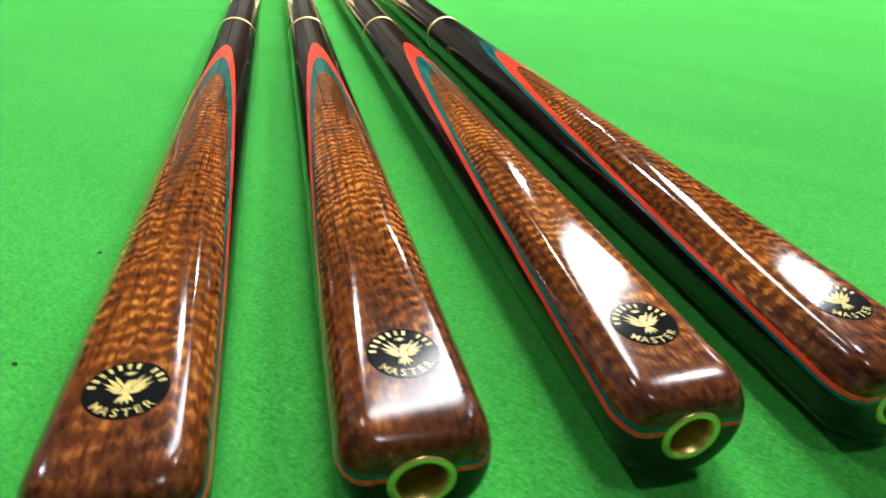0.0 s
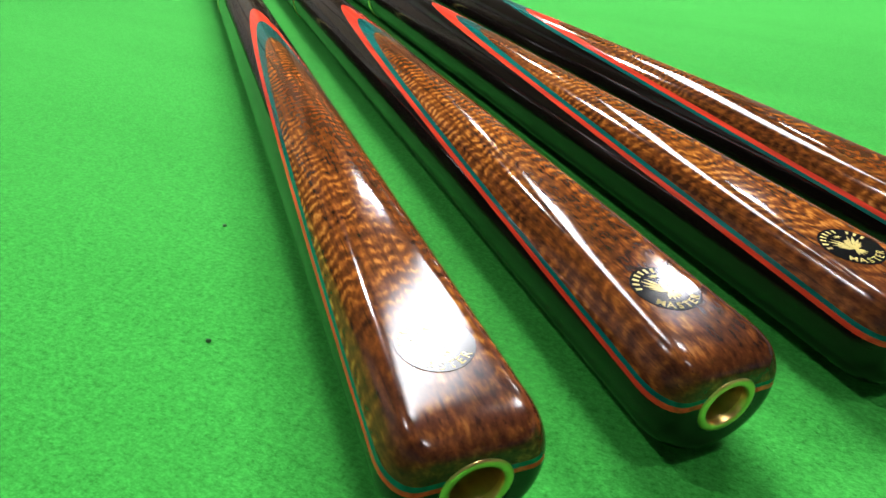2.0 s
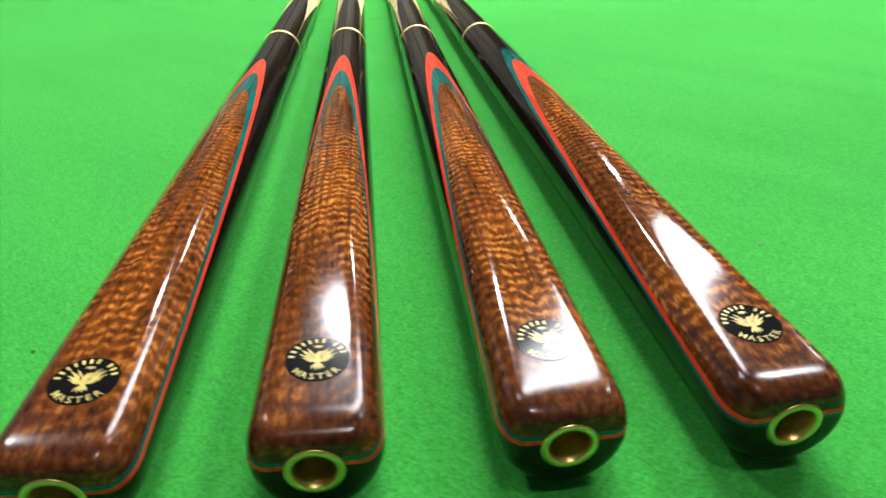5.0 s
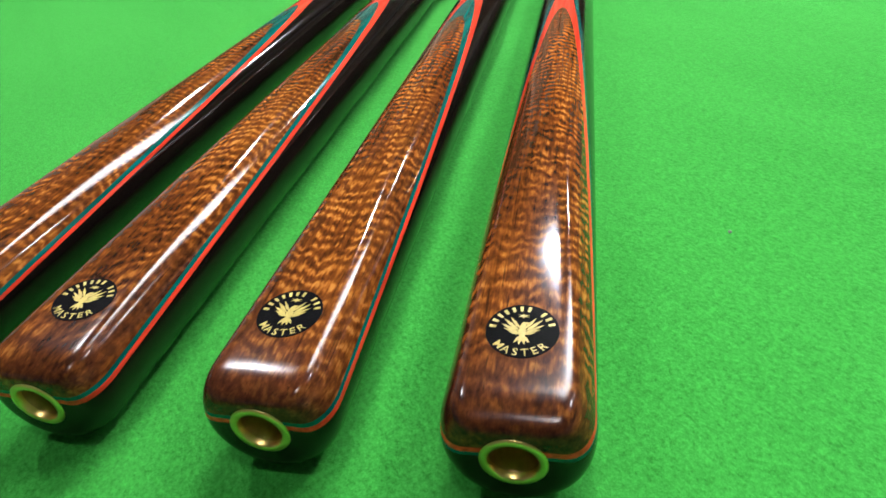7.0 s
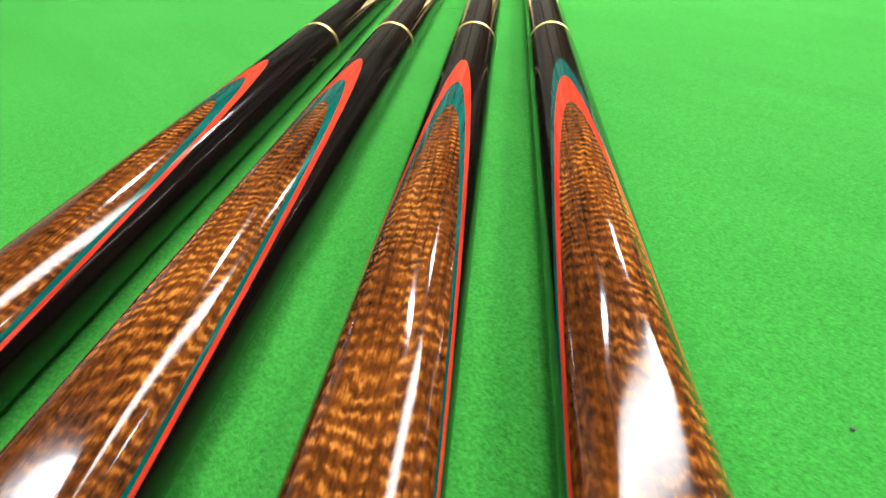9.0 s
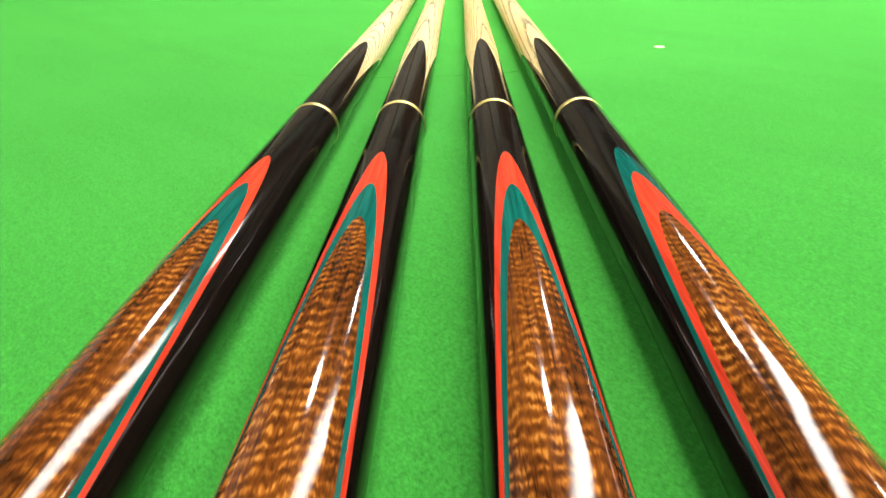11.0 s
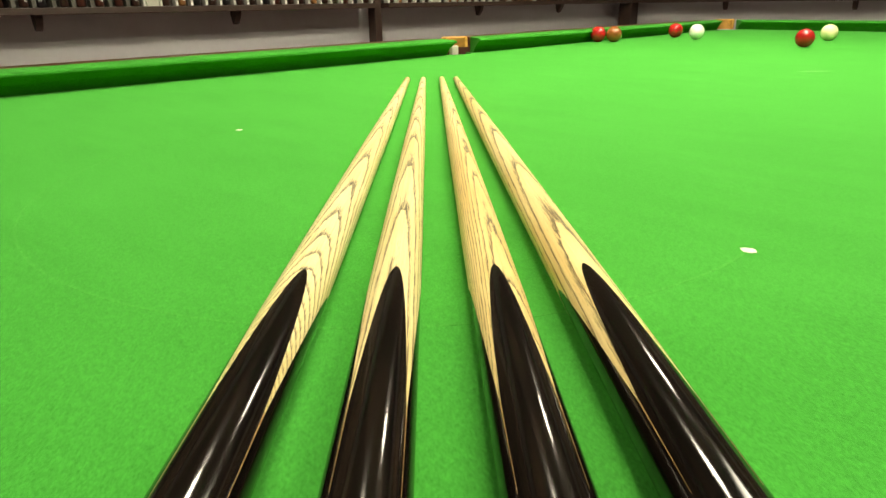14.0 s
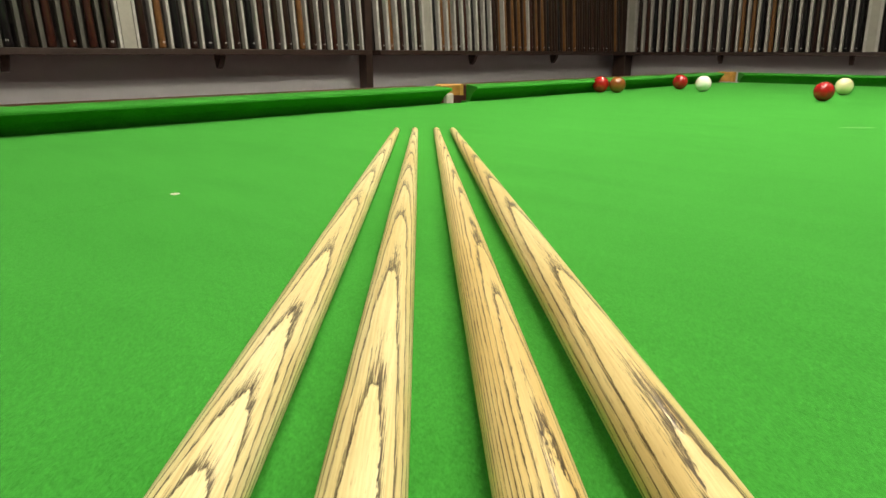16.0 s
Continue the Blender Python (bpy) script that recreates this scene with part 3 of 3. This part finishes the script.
# ---- room ----
def slab(name, label, mat, *b):
    return tagged(laid(part(name, box(*b), mat, smooth=False)), label, name.split("_")[0], kind="structure")


T = 0.15
slab("wall_left", "plain grey painted wall behind the cue racks", M_WALL, WALL_L - T, WALL_L, WALL_B - T, WALL_F + T, FLOOR, CEIL)
slab("wall_far", "plain grey painted wall behind the cue racks", M_WALL, WALL_L, WALL_R, WALL_F, WALL_F + T, FLOOR, CEIL)
slab("wall_right", "plain grey painted wall", M_WALL, WALL_R, WALL_R + T, WALL_B - T, WALL_F + T, FLOOR, CEIL)
slab("wall_back", "plain grey painted wall", M_WALL, WALL_L, WALL_R, WALL_B - T, WALL_B, FLOOR, CEIL)
slab("floor", "dark red carpeted floor", M_CARPET, WALL_L - T, WALL_R + T, WALL_B - T, WALL_F + T, FLOOR - 0.1, FLOOR)
slab("ceiling", "dull grey painted ceiling", M_CEIL, WALL_L - T, WALL_R + T, WALL_B - T, WALL_F + T, CEIL, CEIL + 0.1)

# ---- lights ----
LAMP_Z = 1.58
table_light = thing("table_light", TABLE @ Matrix.Translation((0.0, 1.175, LAMP_Z)), "long white strip light hanging over the snooker table", "lamp")
part("housing", run([(-0.25, 0.0), (-0.25, 0.03), (-0.16, 0.10), (0.16, 0.10), (0.25, 0.03), (0.25, 0.0), (0.215, 0.0), (0.215, 0.02), (-0.215, 0.02), (-0.215, 0.0)], -1.065, 1.065), M_SHADE, table_light, "dark green metal housing", smooth=False)
part("diffuser", box(-0.21, 0.21, -1.025, 1.025, 0.001, 0.018), M_LAMP, table_light, "glowing white strip diffuser", smooth=False)
for v in (-0.8, 0.8):
    part("hanging_rod", lathe([(0.006, 0.10), (0.006, CEIL - LAMP_Z)], 12), M_BRASS, table_light, "thin brass rod").location = (0, v, 0)
for u, row in zip((-0.9, 0.9), M_BULBS):
    for v, bulb in zip((-0.67, 0.95, 2.62), row):
        lamp = thing("ceiling_light", TABLE @ Matrix.Translation((u, v, CEIL)), "round white ceiling light, switched on", "lamp", "round lights on the ceiling")
        part("rim", lathe([(0.120, 0.0), (0.140, 0.0), (0.140, -0.03), (0.130, -0.036), (0.120, -0.03)], 32, caps=False), M_CEIL, lamp, "white rim")
        part("diffuser", lathe([(0.121, -0.01), (0.119, -0.030), (0.07, -0.042), (0.0, -0.046)], 32, caps=False), bulb, lamp, "glowing round diffuser")

# ---- cloth markings ----
def arc_strip(r, w, a0, a1, n, z0, z1):
    pts = [((r + w / 2) * math.cos(a0 + (a1 - a0) * i / n), (r + w / 2) * math.sin(a0 + (a1 - a0) * i / n)) for i in range(n + 1)]
    pts += [((r - w / 2) * math.cos(a1 + (a0 - a1) * i / n), (r - w / 2) * math.sin(a1 + (a0 - a1) * i / n)) for i in range(n + 1)]
    return prism(pts, z0, z1)


tagged(laid(part("d_line", arc_strip(0.292, 0.0016, math.pi, 2 * math.pi, 72, -0.001, 0.00012), M_LINE, smooth=False)), "faint chalk semicircle drawn on the green cloth", "line", kind="structure")
for u, v, r in ((-0.287, 0.0, 0.0044), (0.292, 0.0, 0.0044), (0.0, 0.0, 0.005)):
    rng = random.Random(int(u * 1000 + v * 77))
    pts = [(r * (1 + rng.uniform(-0.12, 0.12)) * math.cos(2 * math.pi * i / 20), 0.85 * r * (1 + rng.uniform(-0.1, 0.1)) * math.sin(2 * math.pi * i / 20)) for i in range(20)]
    ob = part("cloth_spot", prism(pts, -0.0005, 0.0003), M_CHALK, smooth=False)
    ob.matrix_world = TABLE @ Matrix.Translation((u, v, 0))
    tagged(ob, "small pale round spot stuck on the green cloth", "spot", "spots on the cloth")

tagged(laid(part("chalk_smear", prism([(0.030 + x * math.cos(TURN) + y * math.sin(TURN), 1.070 - x * math.sin(TURN) + y * math.cos(TURN)) for x, y in oval(0.034, 0.006, 24)], -0.0005, 0.0003), M_SMEAR, smooth=False)), "faint pale chalk smear on the green cloth", "mark", kind="structure")


def lint(x, y, turn, size, mat):
    bm = bmesh.new()
    for j in range(3):
        a = turn + j * 0.9
        for i in range(3):
            o = (i - 1) * size * 0.35
            box(o - size * 0.25, o + size * 0.25, -0.00022, 0.00022, 0.0, 0.0005, bm=bm)
        bmesh.ops.rotate(bm, cent=(0, 0, 0), matrix=Matrix.Rotation(a, 3, "Z"), verts=bm.verts)
    ob = part("lint", bm, mat, smooth=False)
    ob.location = (x, y, 0.0002)
    tagged(ob, "tiny dark speck of lint on the green cloth", "lint", "specks on the cloth")


M_LINT = grey_noise("lint_dark", (0.05, 0.15, 0.05), 0.9, 300, 0.3)
lint(-0.106, 0.121, 0.3, 0.0009, M_LINT)
lint(-0.115, 0.068, 1.2, 0.0009, M_LINT)
lint(0.129, 0.096, 0.8, 0.0008, grey_noise("lint_grey", (0.25, 0.3, 0.25), 0.9, 300, 0.3))


# ---- pockets ----
def pocket(u, v, turn, radius, middle=True):
    """A net pocket with a leather-faced iron round the opening; local +y points out of the table."""
    m = TABLE @ Matrix.Translation((u, v, 0)) @ Matrix.Rotation(turn, 4, "Z")
    ob = thing("pocket", m, "tan leather pocket with a white string net", "pocket", "pockets of the table")
    n = 22
    bm = bmesh.new()
    rings = []
    for i in range(n + 1):
        a = math.pi * i / n
        ring = []
        low = 0.016 if middle else 0.0
        for r, z in ((radius, low), (radius, 0.041), (radius + 0.004, 0.045), (radius + 0.009, 0.045), (radius + 0.012, 0.042), (radius + 0.012, low)):
            ring.append(bm.verts.new((r * math.cos(a), r * math.sin(a), z)))
        rings.append(ring)
    for a, b in zip(rings, rings[1:]):
        for j in range(6):
            bm.faces.new((a[j], a[(j + 1) % 6], b[(j + 1) % 6], b[j]))
    bm.faces.new(rings[0])
    bm.faces.new(rings[-1][::-1])
    bmesh.ops.recalc_face_normals(bm, faces=bm.faces)
    part("leather_rim", bm, M_LEATHER, ob, "tan leather pocket rim", smooth=False)
    bm = bmesh.new()
    for j in range(16):
        a = 2 * math.pi * j / 16
        for s in (-1, 1):
            pts = []
            for i in range(7):
                z = -0.005 - 0.15 * i / 6
                r = radius * (0.98 - 0.35 * (i / 6) ** 2)
                b = a + s * i * 0.13
                pts.append(Vector((r * math.cos(b), r * math.sin(b), z)))
            for p, q in zip(pts, pts[1:]):
                d = Vector((-p.y, p.x, 0)).normalized() * 0.0012
                k = Vector((p.x, p.y, 0)).normalized() * 0.0012
                vs = [bm.verts.new(c) for c in (p - d, p + k, p + d, q - d, q + k, q + d)]
                bm.faces.new((vs[0], vs[1], vs[4], vs[3]))
                bm.faces.new((vs[1], vs[2], vs[5], vs[4]))
                bm.faces.new((vs[2], vs[0], vs[3], vs[5]))
    part("string_net", bm, M_NET, ob, "white string net", smooth=False)
    if middle:
        part("leather_pad", box(-radius * 0.75, radius * 0.10, -0.004, 0.008, -0.03, 0.022, 0.003), M_NET, ob, "pale worn lining patch", smooth=False)
    return ob


pocket(-HALF - 0.046, MID, math.pi / 2, 0.033)
pocket(HALF + 0.046, MID, -math.pi / 2, 0.033)
for su in (-1, 1):
    for v, sv in ((FAR, 1), (NEAR, -1)):
        pocket(su * (HALF + 0.02), v + sv * 0.02, math.atan2(sv, su) - math.pi / 2, 0.031, False)


# ---- table body ----
table = thing("snooker_table", TABLE, "full-size snooker table body of dark polished mahogany", "snooker table")
part("table_frame", box(-HALF - 0.15, HALF + 0.15, NEAR - 0.15, FAR + 0.15, -0.30, -0.165, 0.01), M_RAILWOOD, table, smooth=False)
for u in (-0.75, 0.75):
    for v in (NEAR + 0.1, MID, FAR - 0.1):
        bm = lathe([(0.06, FLOOR), (0.075, FLOOR + 0.02), (0.06, FLOOR + 0.08), (0.085, FLOOR + 0.25), (0.07, FLOOR + 0.42), (0.09, FLOOR + 0.46), (0.09, -0.30)], 24)
        part("table_leg", bm, M_RAILWOOD, table).location = (u, v, 0)


# ---- cue racks ----
SHELF = 0.125
PITCH = 0.0645
RACK_TOP = 1.35
LEAN = math.tan(radians(4.5))


def leant(bm, lean=LEAN):
    """Tilts an upright piece back towards the wall."""
    for v in bm.verts:
        v.co.y += v.co.z * lean
    return bm


M_DIVIDER = grey_noise("divider_paint", (0.54, 0.53, 0.48), 0.6, 30, 0.2)
M_BACK = grey_noise("rack_back", (0.035, 0.030, 0.026), 0.8, 20, 0.3)
M_CREAM = grey_noise("filler_cream", (0.44, 0.43, 0.36), 0.7, 12, 0.12)
M_DOT = grey_noise("bumper_white", (0.75, 0.75, 0.72), 0.5, 80, 0.1)
BUTTS = [grey_noise("butt_black", (0.008, 0.007, 0.008), 0.3, 40, 0.4, coat=0.5), grey_noise("butt_mahogany", (0.050, 0.013, 0.007), 0.3, 40, 0.4, coat=0.5),
         grey_noise("butt_rosewood", (0.028, 0.011, 0.007), 0.3, 40, 0.4, coat=0.5), grey_noise("butt_maple", (0.22, 0.10, 0.032), 0.35, 40, 0.3, coat=0.5)]
M_SHAFT = grey_noise("rack_shaft", (0.55, 0.38, 0.2), 0.4, 40, 0.25)
# dark olive-grey dividers for the left rack's first slots
M_DIVIDER_DARK = grey_noise("divider_dark", (0.080, 0.078, 0.060), 0.6, 30, 0.25)
M_DIVIDER_BROWN = grey_noise("divider_brown", (0.055, 0.030, 0.018), 0.5, 30, 0.3)


def divider_mesh(w, mat, lean=LEAN):
    return mesh_from(leant(box(-w, w, -0.030, 0.0, 0.0, RACK_TOP - SHELF - 0.013, 0.001), lean), "divider", mat, False)


DIV_DARK, DIV_THIN, DIV_WIDE = divider_mesh(0.007, M_DIVIDER_DARK), divider_mesh(0.0055, M_DIVIDER), divider_mesh(0.0080, M_DIVIDER)
DIV_PLUMB, DIV_BROWN = divider_mesh(0.0085, M_DIVIDER, 0.0), divider_mesh(0.0060, M_DIVIDER_BROWN)
ME_DOT = mesh_from(lathe([(0.0, -0.0155), (0.0045, -0.0155), (0.006, -0.0140), (0.006, -0.010)], 12, axis="y", caps=False), "badge_dot", M_DOT)
ME_SHAFT = mesh_from(lathe([(0.0105, 0.42), (0.0048, 1.10), (0.0048, 1.105)], 14), "shaft", M_SHAFT)
ME_BUTTS = [mesh_from(lathe([(0.0, 0.0), (0.0125, 0.001), (0.0148, 0.006), (0.0105, 0.42)], 16, caps=False), "butt", m) for m in BUTTS]


def rack(m, length, gaps, tone, seed, label, brackets, kinds, lean=LEAN, sway=0.0):
    """A wall rack along local x: shelf, dividers and a back board; local -y points into the room."""
    rng = random.Random(seed)
    ob = thing("cue_rack", m, label, "cue rack", "racks on the walls")
    part("shelf", box(0, length, -0.14, GAP, SHELF - 0.012, SHELF + 0.012, 0.002), M_RACKWOOD, ob, "dark brown shelf", smooth=False)
    part("top_rail", box(0, length, -0.09, GAP, RACK_TOP, RACK_TOP + 0.03, 0.002), M_RACKWOOD, ob, "dark brown top rail", smooth=False)
    part("back_board", box(0, length, GAP - 0.006, GAP, SHELF + 0.0125, RACK_TOP - 0.001), M_BACK, ob, "dull grey back board", smooth=False)
    for x in brackets:
        bm = prism([(-0.045, 0.0), (-0.100, 0.0), (-0.097, -0.014), (-0.082, -0.040), (-0.066, -0.056), (-0.056, -0.052), (-0.046, -0.020)], -0.012, 0.012)
        bmesh.ops.transform(bm, matrix=Matrix(((0, 0, 1, x), (1, 0, 0, 0), (0, 1, 0, SHELF - 0.0125), (0, 0, 0, 1))), verts=bm.verts)
        bmesh.ops.recalc_face_normals(bm, faces=bm.faces)
        part("shelf_bracket", bm, M_RACKWOOD, ob, "small dark bracket", smooth=False)
    n = int((length - 0.01) / PITCH)
    for i in range(n + 1):
        d = new("divider", kinds(i))
        d.parent = ob
        d.location = (0.006 + i * PITCH, -0.102, SHELF + 0.0122)
        d.rotation_euler = (0, sway + rng.uniform(-0.004, 0.004), 0)
    for i in range(n):
        x = 0.006 + (i + 0.5) * PITCH
        if i in gaps:
            panel = part("filler_panel", leant(box(-PITCH / 2 + 0.008, PITCH / 2 - 0.008, -0.026, -0.006, 0.0, RACK_TOP - SHELF - 0.014), lean), M_CREAM, ob, "plain cream filler panel", smooth=False)
            panel.location = (x, -0.104, SHELF + 0.0122)
            panel.rotation_euler = (0, sway, 0)
            continue
        pick = rng.choices(range(4), tone(i))[0]
        c = thing("racked_cue", m @ Matrix.Translation((x + rng.uniform(-0.010, 0.004), -0.118 + rng.uniform(-0.004, 0.004), SHELF + 0.0122)) @ Matrix.Rotation(-math.atan(lean), 4, "X") @ Matrix.Rotation(sway, 4, "Y") @ Matrix.Rotation(rng.uniform(-0.5, 0.5), 4, "Z"),
                  ("black", "reddish mahogany", "dark rosewood", "golden maple")[pick] + " cue standing upright in the wall rack", "snooker cue", "cues in the wall racks")
        for nm, me in (("butt", ME_BUTTS[pick]), ("shaft", ME_SHAFT)):
            o = new(nm, me)
            o.parent = c
        if rng.random() < 0.8:
            o = new("badge_dot", ME_DOT)
            o.parent = c
            o.location = (0, 0.0012, 0.022)
    return ob


def along_left(v0):
    return TABLE @ Matrix.Translation((RACK_L, v0, 0)) @ Matrix.Rotation(math.pi / 2, 4, "Z")


def post(u0, u1, v0, v1):
    tagged(laid(part("rack_post", box(u0, u1, v0, v1, FLOOR, RACK_TOP + 0.06, 0.003), M_RACKWOOD, smooth=False)), "dark brown wooden post between the wall racks", "post", "posts of the racks")


dark = lambda i: (5, 1, 4, 1.5)
warm = lambda i: (5, 4, 6, 0.5)
rack(along_left(-0.36), 2.305, (17,), warm, 5, "dark wooden wall rack full of upright cues", (0.73, 1.52), lambda i: DIV_DARK if i < 17 else DIV_THIN)
post(RACK_L + 0.035, RACK_L + 0.095, 1.95, 1.995)
rack(along_left(2.01), 2.56, (5,), lambda i: (3, 1, 3, 1.5) if i < 13 else ((1, 2, 2, 6) if i < 22 else (3, 2, 4, 1)), 8, "dark wooden wall rack full of upright cues", (0.80, 1.67), lambda i: DIV_WIDE if i < 15 else (DIV_BROWN if i % 4 or i > 23 else DIV_THIN))
post(RACK_L + 0.035, RACK_L + 0.14, 4.575, 4.695)
rack(TABLE @ Matrix.Translation((RACK_L + 0.145, RACK_F, 0)), 3.3, (0, 25), dark, 12, "dark wooden wall rack full of upright cues", (0.72, 1.55, 2.4), lambda i: DIV_PLUMB, 0.0, -0.04)
